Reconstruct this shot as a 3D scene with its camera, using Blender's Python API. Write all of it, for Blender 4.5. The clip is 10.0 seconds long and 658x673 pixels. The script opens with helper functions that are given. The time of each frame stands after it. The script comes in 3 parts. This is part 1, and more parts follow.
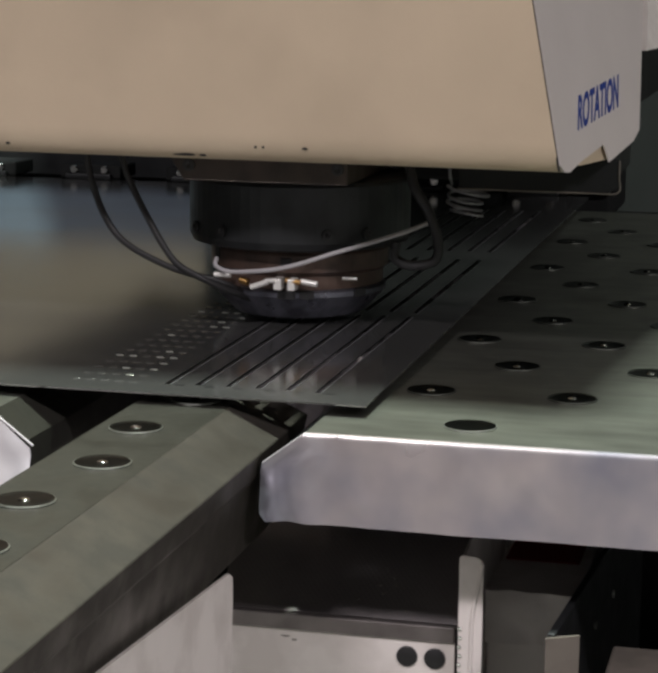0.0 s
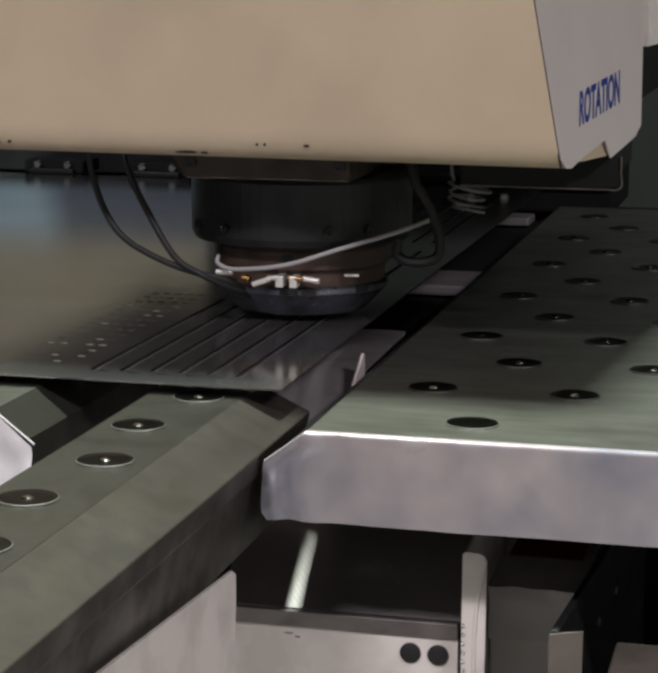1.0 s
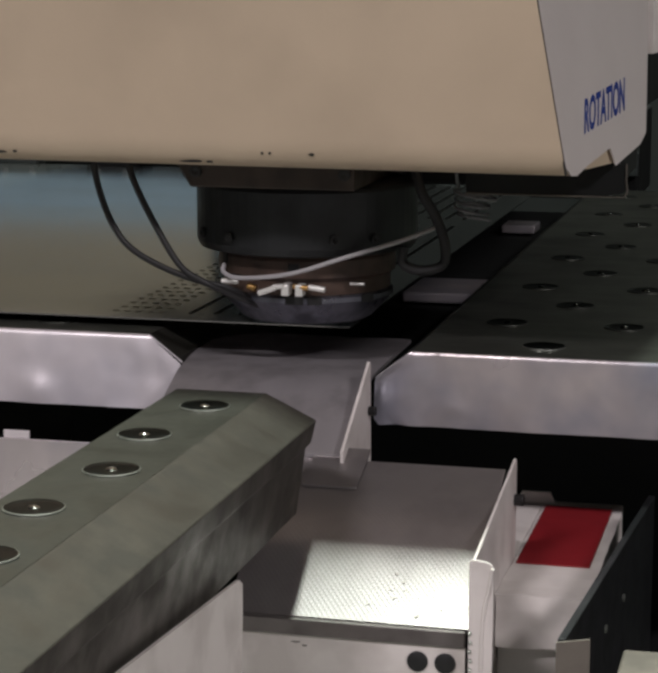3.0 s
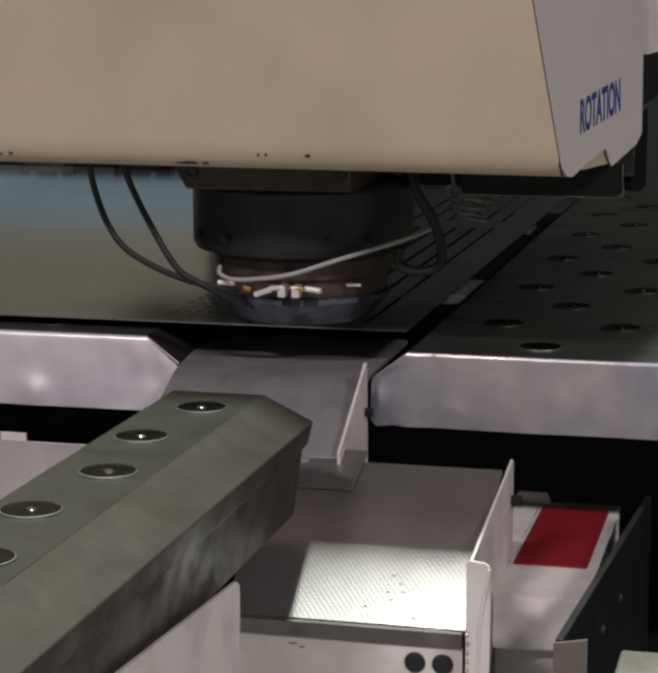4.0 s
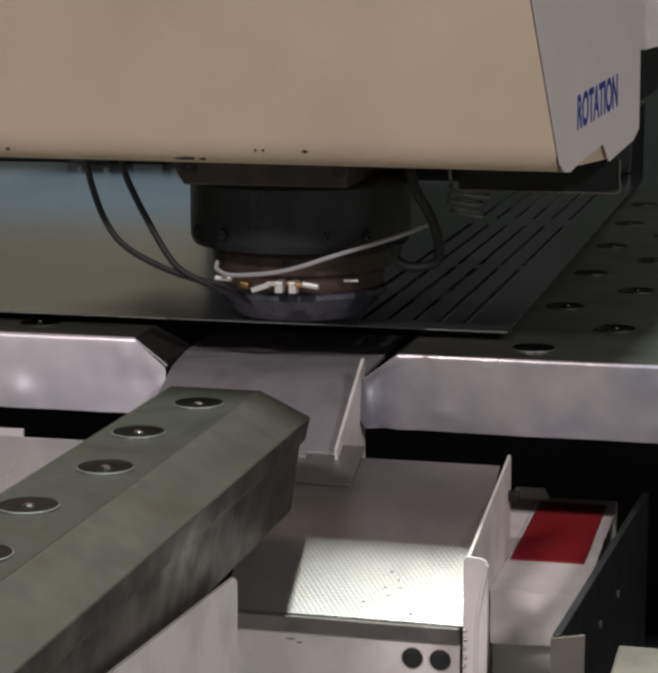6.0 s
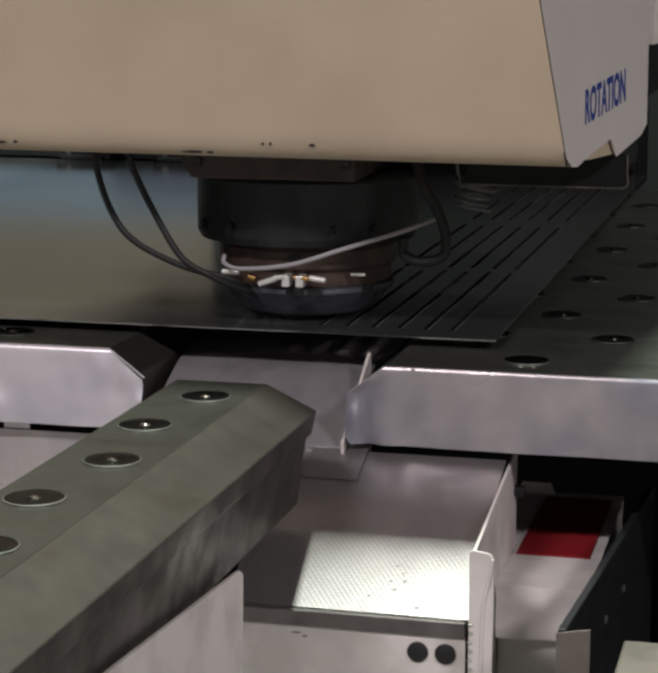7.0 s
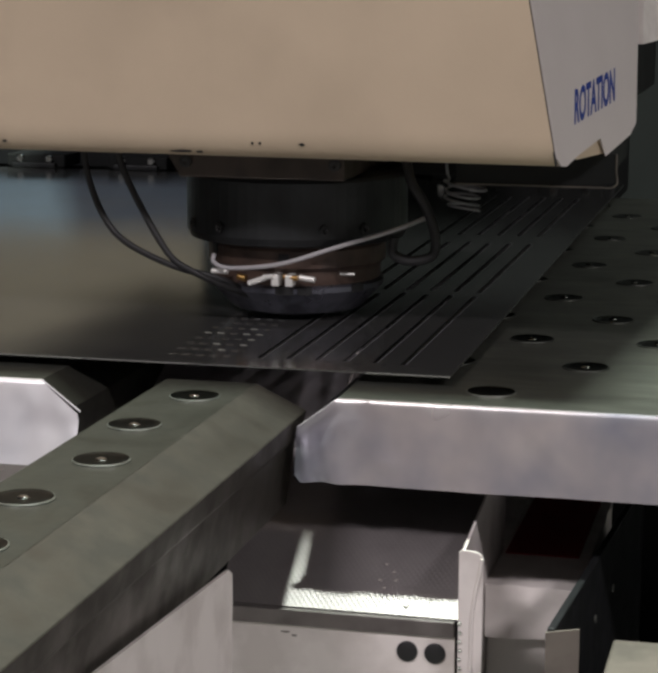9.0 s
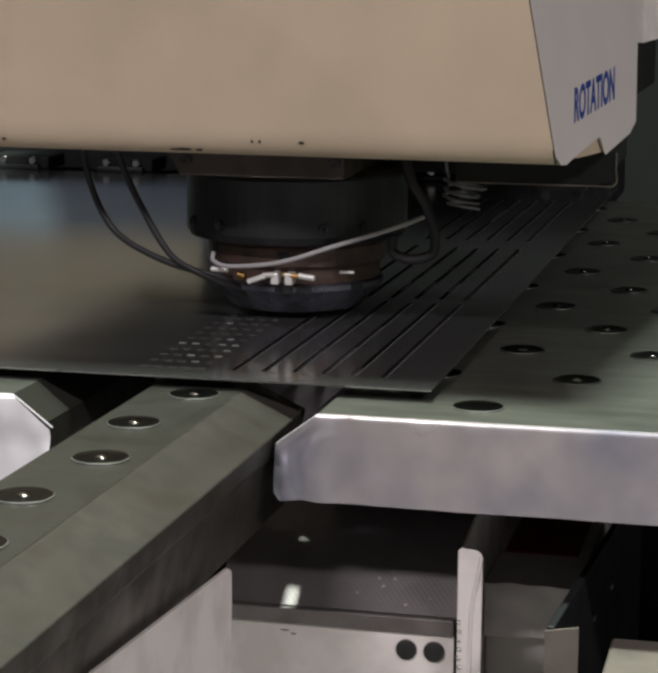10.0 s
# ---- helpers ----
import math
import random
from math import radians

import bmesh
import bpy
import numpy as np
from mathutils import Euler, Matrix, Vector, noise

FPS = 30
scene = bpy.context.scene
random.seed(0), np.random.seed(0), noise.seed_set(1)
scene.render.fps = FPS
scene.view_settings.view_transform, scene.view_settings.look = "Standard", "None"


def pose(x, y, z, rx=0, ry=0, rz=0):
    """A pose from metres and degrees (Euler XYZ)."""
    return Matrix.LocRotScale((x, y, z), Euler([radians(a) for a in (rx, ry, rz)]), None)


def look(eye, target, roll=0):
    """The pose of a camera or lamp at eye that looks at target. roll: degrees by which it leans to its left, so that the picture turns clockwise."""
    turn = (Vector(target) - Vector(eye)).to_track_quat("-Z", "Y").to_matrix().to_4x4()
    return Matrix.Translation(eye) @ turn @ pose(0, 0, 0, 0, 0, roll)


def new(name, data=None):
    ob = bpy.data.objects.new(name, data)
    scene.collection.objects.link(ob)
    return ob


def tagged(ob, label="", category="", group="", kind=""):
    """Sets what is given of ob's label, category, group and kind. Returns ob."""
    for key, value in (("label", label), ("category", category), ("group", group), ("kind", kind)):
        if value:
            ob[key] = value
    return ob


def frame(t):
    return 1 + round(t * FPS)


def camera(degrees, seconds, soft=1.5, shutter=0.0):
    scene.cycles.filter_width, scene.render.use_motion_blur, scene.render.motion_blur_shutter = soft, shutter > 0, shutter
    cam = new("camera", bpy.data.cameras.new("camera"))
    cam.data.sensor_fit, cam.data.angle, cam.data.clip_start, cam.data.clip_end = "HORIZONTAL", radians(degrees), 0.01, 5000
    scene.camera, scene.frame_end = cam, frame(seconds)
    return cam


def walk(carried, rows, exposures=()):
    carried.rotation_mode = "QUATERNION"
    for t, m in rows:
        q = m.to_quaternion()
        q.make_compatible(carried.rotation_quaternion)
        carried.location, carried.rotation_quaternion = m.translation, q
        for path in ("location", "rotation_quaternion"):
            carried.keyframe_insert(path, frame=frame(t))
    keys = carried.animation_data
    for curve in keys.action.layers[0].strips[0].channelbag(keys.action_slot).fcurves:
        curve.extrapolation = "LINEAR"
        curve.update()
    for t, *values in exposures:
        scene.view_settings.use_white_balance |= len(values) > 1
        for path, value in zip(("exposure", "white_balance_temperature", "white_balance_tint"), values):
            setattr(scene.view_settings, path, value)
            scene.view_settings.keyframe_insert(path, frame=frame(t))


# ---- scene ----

TOP = 0.90          # height of the work surface
EYE = (0.0, 0.0, 1.287)

# ---------------------------------------------------------------- camera
cam = camera(19.004, 10.0, soft=3.3, shutter=0.4)


def aim(pitch, yaw, roll):
    """Camera pose: degrees looked down, turned left of +Y, leaned left."""
    return pose(*EYE, 90 - pitch, 0, yaw) @ pose(0, 0, 0, 0, 0, roll)


AIM = [
    (0.0, 10.319, 13.626, 0.604), (0.5, 10.386, 13.583, 0.463), (1.0, 10.406, 13.691, 0.371),
    (1.5, 10.354, 13.798, 0.366), (2.0, 10.213, 13.861, 0.324), (2.5, 10.179, 13.909, 0.219),
    (4.0, 10.123, 13.761, -0.014), (4.5, 10.142, 13.785, -0.111), (5.0, 10.118, 13.685, -0.133),
    (5.5, 10.170, 13.660, -0.088), (7.0, 10.428, 13.879, 0.165), (7.5, 10.499, 14.121, 0.129),
    (8.0, 10.533, 14.049, 0.125), (8.5, 10.523, 13.697, 0.199), (9.0, 10.445, 13.568, 0.232),
    (9.5, 10.438, 13.469, 0.265), (10.0, 10.494, 13.553, 0.285),
]
walk(cam, [(t, aim(p, y, r)) for t, p, y, r in AIM],
     exposures=[(0.0, -0.05), (2.1, -0.05), (2.7, -0.22), (8.3, -0.22), (9.5, -0.12), (10.0, -0.12)])

# ---------------------------------------------------------------- world, lamps, exposure
world = bpy.data.worlds.new("hall_air")
scene.world = world
world.use_nodes = True
world.node_tree.nodes["Background"].inputs["Color"].default_value = (0.6, 0.65, 0.75, 1)
world.node_tree.nodes["Background"].inputs["Strength"].default_value = 0.02


def area(name, eye, target, sx, sy, watts, colour):
    data = bpy.data.lights.new(name, "AREA")
    data.shape, data.size, data.size_y, data.energy, data.color = "RECTANGLE", sx, sy, watts, colour
    ob = new(name, data)
    ob.matrix_world = look(eye, target)
    return ob


# place, size along x and y, watts, colour of each ceiling lamp
CEILING_LAMPS = [
    ((-0.38, 1.862, 5.0), 0.18, 0.17, 360, (0.90, 1.0, 0.89)),
    ((-1.90, -2.40, 5.0), 1.3, 0.5, 225, (1.0, 0.925, 0.955)),
    ((4.20, -2.10, 5.0), 1.3, 0.5, 290, (1.0, 0.925, 0.955)),
    ((2.40, 1.90, 5.0), 0.9, 0.9, 9, (0.92, 1.0, 0.88)),
    ((1.20, 10.0, 5.0), 1.9, 0.6, 10, (0.88, 1.0, 0.86)),
]
for place, sx, sy, watts, colour in CEILING_LAMPS:
    lx, ly, lz = place
    area("hall_light", (lx, ly, lz - 0.09), (lx, ly, 0), sx, sy, watts, colour)


# ---------------------------------------------------------------- materials
def mat(name, base, rough=0.5, metal=0.0, vary=0.12, scale=30.0, bump=0.0, bscale=200.0, stretch=(1, 1, 1),
        rvary=0.08, dirt=0.0, dirt_colour=(0.05, 0.045, 0.04), dscale=6.0):
    m = bpy.data.materials.new(name)
    m.use_nodes = True
    nt = m.node_tree
    n, l = nt.nodes, nt.links
    b = n["Principled BSDF"]
    b.inputs["Metallic"].default_value = metal
    tc = n.new("ShaderNodeTexCoord")
    mp = n.new("ShaderNodeMapping")
    mp.inputs["Scale"].default_value = stretch
    l.new(tc.outputs["Object"], mp.inputs["Vector"])
    fine = n.new("ShaderNodeTexNoise")
    fine.inputs["Scale"].default_value = scale
    fine.inputs["Detail"].default_value = 6
    l.new(mp.outputs["Vector"], fine.inputs["Vector"])
    wide = n.new("ShaderNodeTexNoise")
    wide.inputs["Scale"].default_value = dscale
    wide.inputs["Detail"].default_value = 4
    l.new(tc.outputs["Object"], wide.inputs["Vector"])
    mix = n.new("ShaderNodeMix")
    mix.data_type = "RGBA"
    mix.inputs["A"].default_value = (*[c * (1 - vary) for c in base], 1)
    mix.inputs["B"].default_value = (*[min(1, c * (1 + vary)) for c in base], 1)
    l.new(fine.outputs["Fac"], mix.inputs["Factor"])
    out = mix.outputs["Result"]
    if dirt > 0:
        ramp = n.new("ShaderNodeMapRange")
        ramp.inputs["From Min"].default_value, ramp.inputs["From Max"].default_value = 0.46, 0.66
        ramp.inputs["To Max"].default_value = dirt
        l.new(wide.outputs["Fac"], ramp.inputs["Value"])
        mx = n.new("ShaderNodeMix")
        mx.data_type = "RGBA"
        mx.inputs["B"].default_value = (*dirt_colour, 1)
        l.new(ramp.outputs["Result"], mx.inputs["Factor"])
        l.new(out, mx.inputs["A"])
        out = mx.outputs["Result"]
    l.new(out, b.inputs["Base Color"])
    rr = n.new("ShaderNodeMapRange")
    rr.inputs["To Min"].default_value, rr.inputs["To Max"].default_value = max(0.02, rough - rvary), min(1, rough + rvary)
    rr.inputs["From Min"].default_value, rr.inputs["From Max"].default_value = 0.3, 0.7
    l.new(wide.outputs["Fac"], rr.inputs["Value"])
    l.new(rr.outputs["Result"], b.inputs["Roughness"])
    if bump > 0:
        bn = n.new("ShaderNodeTexNoise")
        bn.inputs["Scale"].default_value = bscale
        l.new(mp.outputs["Vector"], bn.inputs["Vector"])
        bp = n.new("ShaderNodeBump")
        bp.inputs["Strength"].default_value = bump
        bp.inputs["Distance"].default_value = 0.002
        l.new(bn.outputs["Fac"], bp.inputs["Height"])
        l.new(bp.outputs["Normal"], b.inputs["Normal"])
    return m


CREAM = mat("cream_paint", (0.58, 0.465, 0.34), 0.45, 0, 0.08, 12, 0.05, 300, dirt=0.32, dirt_colour=(0.38, 0.30, 0.215), dscale=5)
PALE = mat("pale_grey_paint", (0.63, 0.575, 0.56), 0.45, 0, 0.05, 15, 0.04, 300, dirt=0.1, dirt_colour=(0.5, 0.45, 0.42))
WHITE = mat("white_paint", (0.82, 0.765, 0.735), 0.5, 0, 0.06, 20, 0.04, 250, dirt=0.3, dirt_colour=(0.35, 0.30, 0.27), dscale=18)
STEEL = mat("brushed_table_steel", (0.285, 0.292, 0.258), 0.44, 0.97, 0.5, 34, 0.05, 400, (0.3, 1.6, 1), 0.06, 0.6, (0.15, 0.16, 0.14), 8)
BEAM = mat("ground_beam_steel", (0.075, 0.068, 0.058), 0.46, 0.45, 0.42, 22, 0.08, 300, (1, 0.4, 1), 0.14, 0.75, (0.040, 0.036, 0.031), 22)
# bluish blotches here and on the worn lip stand in for reflections
LIP = mat("bent_sheet_steel", (0.88, 0.82, 0.85), 0.33, 0.4, 0.12, 14, 0.05, 60, (1.2, 1, 0.5), 0.12, 0.6, (0.40, 0.40, 0.46), 5)
# grimy copy of the lip steel, also darkened where less light falls
WORN_DIM_LIP = mat("worn_dimmed_sheet_steel", (0.60, 0.545, 0.55), 0.32, 0.5, 0.2, 14, 0.06, 60, (1.2, 1, 0.5), 0.14, 0.85, (0.27, 0.28, 0.35), 5.5)
# darker copy of the beam steel, shading put into the colour
BEAM_TOP = mat("shaded_beam_steel", (0.050, 0.049, 0.041), 0.42, 0.45, 0.3, 25, 0.06, 300, (1, 0.3, 1), 0.12, 0.6, (0.032, 0.031, 0.026), 20)
SHEET = mat("galvanised_sheet", (0.34, 0.34, 0.335), 0.13, 0.87, 0.06, 60, 0.012, 500, rvary=0.03, dscale=5)
DARK = mat("dark_blued_steel", (0.030, 0.032, 0.034), 0.38, 0.4, 0.3, 30, 0.05, 200, dirt=0.4, dirt_colour=(0.012, 0.012, 0.012), dscale=20)
RING = mat("worn_ring_steel", (0.22, 0.225, 0.27), 0.32, 0.8, 0.3, 30, 0.05, 200, dirt=0.75, dirt_colour=(0.045, 0.045, 0.055), dscale=34)
BROWN = mat("oily_brown_steel", (0.055, 0.040, 0.032), 0.45, 0.3, 0.35, 40, 0.05, 200, dirt=0.5, dirt_colour=(0.02, 0.017, 0.015), dscale=30)
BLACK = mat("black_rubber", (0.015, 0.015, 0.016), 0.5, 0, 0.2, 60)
PIT = mat("shaded_cup_steel", (0.02, 0.022, 0.02), 0.35, 1.0, 0.2, 60)
CHROME = mat("polished_ball", (0.62, 0.62, 0.60), 0.12, 1, 0.04, 60)
DARKBALL = mat("dark_polished_ball", (0.42, 0.42, 0.40), 0.09, 1, 0.04, 60)
RUST = mat("warm_brown_steel", (0.105, 0.068, 0.054), 0.42, 0.3, 0.35, 30, 0.05, 200, dirt=0.6, dirt_colour=(0.035, 0.028, 0.025), dscale=35)
GREY = mat("grey_brown_paint", (0.30, 0.275, 0.255), 0.5, 0, 0.1, 30, 0.03, 250, dirt=0.4, dirt_colour=(0.15, 0.12, 0.10), dscale=20)
RIM = mat("bright_rim", (0.46, 0.48, 0.44), 0.35, 0.9, 0.1, 60)
BURR = mat("torn_edge_steel", (0.40, 0.40, 0.42), 0.35, 0.5, 0.3, 90)
BRASS = mat("brass", (0.55, 0.33, 0.12), 0.3, 0.9, 0.15, 60)
TUBE = mat("clear_white_tube", (0.44, 0.425, 0.44), 0.3, 0, 0.1, 60)
# tube colour darkened for the coil's shaded place under the head
COIL = mat("shaded_clear_tube", (0.20, 0.20, 0.21), 0.3, 0, 0.15, 60)
RED = mat("red_paint", (0.26, 0.012, 0.018), 0.5, 0, 0.15, 60, 0.05, 300)
BLUE = mat("blue_print", (0.02, 0.05, 0.26), 0.5, 0, 0.1, 60)
FLAP = mat("dimpled_flap_steel", (0.31, 0.285, 0.285), 0.38, 0.70, 0.10, 30, 0.0, 60, rvary=0.04, dirt=0.5, dirt_colour=(0.20, 0.18, 0.185), dscale=14)
NOZZLE = mat("bright_nozzle_metal", (0.92, 0.91, 0.87), 0.38, 0.45, 0.08, 60)
STRIP = mat("dull_edge_steel", (0.20, 0.18, 0.175), 0.42, 0.6, 0.25, 40, 0.05, 200, dirt=0.5, dirt_colour=(0.09, 0.08, 0.075), dscale=24)
STEEL_RAMP = mat("bare_ramp_steel", (0.52, 0.49, 0.51), 0.40, 0.6, 0.15, 30, 0.03, 200, (1, 0.2, 0.2), dirt=0.6, dirt_colour=(0.26, 0.24, 0.25), dscale=16)
CARR = mat("blue_grey_carriage", (0.20, 0.26, 0.33), 0.45, 0.1, 0.1, 20)
CASE = mat("dull_beige_paint", (0.155, 0.135, 0.115), 0.55, 0, 0.15, 30, 0.03, 250, dirt=0.5, dirt_colour=(0.05, 0.045, 0.038), dscale=20)
FRAME = mat("machine_frame_paint", (0.25, 0.205, 0.16), 0.5, 0, 0.1, 8)
# near-black colour stands in for the shade around and behind the machine
SHADE = mat("dark_machine_shade", (0.022, 0.023, 0.023), 0.88, 0, 0.2, 8)
SHADE.node_tree.nodes["Principled BSDF"].inputs["Specular IOR Level"].default_value = 0.12    # low specular keeps the shaded parts black
CONCRETE = mat("concrete", (0.22, 0.21, 0.20), 0.7, 0, 0.15, 5, 0.1, 60, dirt=0.4, dirt_colour=(0.12, 0.11, 0.1), dscale=1.5)
WALL = mat("hall_wall_paint", (0.25, 0.245, 0.25), 0.7, 0, 0.06, 3, 0.03, 60)
GLOW = bpy.data.materials.new("lamp_diffuser")
GLOW.use_nodes = True
GLOW.node_tree.nodes["Principled BSDF"].inputs["Emission Color"].default_value = (0.9, 1, 0.86, 1)
GLOW.node_tree.nodes["Principled BSDF"].inputs["Emission Strength"].default_value = 1.2


def dimples(m, pitch, strength):
    """Presses a regular staggered dot pattern into a material."""
    n, l = m.node_tree.nodes, m.node_tree.links
    tc = n.new("ShaderNodeTexCoord")
    mp = n.new("ShaderNodeMapping")
    mp.inputs["Rotation"].default_value = (0, 0, radians(45))
    mp.inputs["Scale"].default_value = (1 / pitch, 1 / pitch, 0)
    vo = n.new("ShaderNodeTexVoronoi")
    vo.inputs["Scale"].default_value, vo.inputs["Randomness"].default_value = 1.0, 0.0
    bp = n.new("ShaderNodeBump")
    bp.inputs["Strength"].default_value, bp.inputs["Distance"].default_value = strength, 0.002
    l.new(tc.outputs["Object"], mp.inputs["Vector"])
    l.new(mp.outputs["Vector"], vo.inputs["Vector"])
    dot = n.new("ShaderNodeMapRange")
    dot.inputs["From Min"].default_value, dot.inputs["From Max"].default_value = 0.16, 0.42
    dot.inputs["To Min"].default_value, dot.inputs["To Max"].default_value = 1.0, 0.0
    l.new(vo.outputs["Distance"], dot.inputs["Value"])
    l.new(dot.outputs["Result"], bp.inputs["Height"])
    l.new(bp.outputs["Normal"], n["Principled BSDF"].inputs["Normal"])


dimples(FLAP, 0.0038, 0.08)


# ---------------------------------------------------------------- mesh helpers
def finish(name, bm, material, smooth=False):
    bmesh.ops.recalc_face_normals(bm, faces=bm.faces)
    for e in bm.edges:
        if len(e.link_faces) == 2 and e.calc_face_angle() > 0.6:
            e.smooth = False
    me = bpy.data.meshes.new(name)
    bm.to_mesh(me)
    bm.free()
    me.materials.append(material)
    if smooth:
        for p in me.polygons:
            p.use_smooth = True
    return me


def part(name, bm, material, parent, label="", smooth=False):
    ob = new(name, finish(name, bm, material, smooth))
    if parent:
        ob.parent = parent
    if label:
        ob["label"] = label
    return ob


def thing(name, x, y, z, label, category, group="", kind=""):
    ob = new(name)
    ob.empty_display_size = 0.05
    ob.location = (x, y, z)
    return tagged(ob, label, category, group, kind)


def box(x0, x1, y0, y1, z0, z1, bevel=0.0, bm=None):
    bm = bm or bmesh.new()
    v = [bm.verts.new((x, y, z)) for x in (x0, x1) for y in (y0, y1) for z in (z0, z1)]
    fs = [bm.faces.new([v[i] for i in f]) for f in
          ((0, 1, 3, 2), (4, 6, 7, 5), (0, 4, 5, 1), (2, 3, 7, 6), (0, 2, 6, 4), (1, 5, 7, 3))]
    if bevel:
        es = list({e for f in fs for e in f.edges})
        bmesh.ops.bevel(bm, geom=es, offset=bevel, segments=2, affect="EDGES", profile=0.5)
    return bm


def prism(points, axis, a, b, bevel=0.0, bm=None, segments=2):
    """A polygon in the plane across axis (the other two coordinates, in xyz order), drawn from a to b along it."""
    bm = bm or bmesh.new()

    def at(u, v, w):
        return {"x": (w, u, v), "y": (u, w, v), "z": (u, v, w)}[axis]
    lo = [bm.verts.new(at(u, v, a)) for u, v in points]
    hi = [bm.verts.new(at(u, v, b)) for u, v in points]
    n = len(points)
    fs = [bm.faces.new(lo), bm.faces.new(hi[::-1])]
    fs += [bm.faces.new((lo[i], hi[i], hi[(i + 1) % n], lo[(i + 1) % n])) for i in range(n)]
    bmesh.ops.recalc_face_normals(bm, faces=fs)
    if bevel:
        es = list({e for f in fs for e in f.edges})
        bmesh.ops.bevel(bm, geom=es, offset=bevel, segments=segments, affect="EDGES", profile=0.5)
    return bm


def lathe(profile, segs=40, bm=None, centre=(0, 0, 0)):
    """Turned shape about z: profile of (radius, z)."""
    bm = bm or bmesh.new()
    rings = []
    for r, z in profile:
        if r < 1e-6:
            rings.append([bm.verts.new((centre[0], centre[1], centre[2] + z))] * segs)
        else:
            rings.append([bm.verts.new((centre[0] + r * math.cos(2 * math.pi * i / segs),
                                        centre[1] + r * math.sin(2 * math.pi * i / segs), centre[2] + z)) for i in range(segs)])
    for a, b in zip(rings, rings[1:]):
        for i in range(segs):
            j = (i + 1) % segs
            vs = []
            for v in (a[i], a[j], b[j], b[i]):
                if v not in vs:
                    vs.append(v)
            if len(vs) > 2:
                bm.faces.new(vs)
    return bm


def pipe(points, radius, sides=10, steps=8, bm=None):
    """A round hose through the points (Catmull-Rom)."""
    bm = bm or bmesh.new()
    p = [Vector(q) for q in points]
    p = [p[0] * 2 - p[1]] + p + [p[-1] * 2 - p[-2]]
    path = []
    for i in range(1, len(p) - 2):
        for k in range(steps):
            t = k / steps
            a, b, c, d = p[i - 1], p[i], p[i + 1], p[i + 2]
            path.append(0.5 * (2 * b + (c - a) * t + (2 * a - 5 * b + 4 * c - d) * t * t + (3 * b - a - 3 * c + d) * t ** 3))
    path.append(p[-2])
    rings, up = [], Vector((0.13, 0.3, 0.94))
    for i, c in enumerate(path):
        d = (path[min(i + 1, len(path) - 1)] - path[max(i - 1, 0)]).normalized()
        s = d.cross(up).normalized()
        up = s.cross(d).normalized()
        rings.append([bm.verts.new(c + radius * (math.cos(2 * math.pi * k / sides) * s + math.sin(2 * math.pi * k / sides) * up)) for k in range(sides)])
    for a, b in zip(rings, rings[1:]):
        for k in range(sides):
            bm.faces.new((a[k], a[(k + 1) % sides], b[(k + 1) % sides], b[k]))
    bm.faces.new(rings[0])
    bm.faces.new(rings[-1][::-1])
    return bm


def bar(a, b, radius, sides=12, bm=None):
    return pipe([a, (Vector(a) + Vector(b)) / 2, b], radius, sides, 2, bm)


# ---------------------------------------------------------------- hall
def hall():
    part("floor", box(-14, 10, -6.5, 14, -0.2, 0.0), CONCRETE, None, "worn grey concrete factory floor")
    tagged(bpy.data.objects["floor"], "worn grey concrete factory floor", "floor", kind="structure")
    tagged(part("ceiling", box(-14, 10, -6.5, 14, 5.2, 5.4), WALL, None), "pale painted factory hall ceiling", "ceiling", kind="structure")
    tagged(part("wall_north", box(-14.2, 10.2, 14, 14.2, 0, 5.2), WALL, None), "pale painted far wall of the hall", "wall", kind="structure")
    tagged(part("wall_west", box(-14.2, -14, -6.5, 14, 0, 5.2), WALL, None), "pale painted side wall of the hall", "wall", kind="structure")
    tagged(part("wall_east", box(10, 10.2, -6.5, 14, 0, 5.2), WALL, None), "pale painted side wall of the hall", "wall", kind="structure")
    tagged(part("wall_south", box(-14.2, 10.2, -6.7, -6.5, 0, 5.2), WALL, None), "pale painted hall wall", "wall", kind="structure")
    for (lx, ly, lz), sx, sy, _, _ in CEILING_LAMPS:
        lamp = thing("ceiling_lamp", lx, ly, lz, "white fluorescent panel lamp on the hall ceiling", "lamp", "ceiling lamps")
        part("housing", box(-sx / 2 - 0.05, sx / 2 + 0.05, -sy / 2 - 0.05, sy / 2 + 0.05, 0.0, 0.2, 0.01), WHITE, lamp)
        part("diffuser", box(-sx / 2, sx / 2, -sy / 2, sy / 2, -0.03, -0.004), GLOW, lamp, "glowing diffuser")


hall()


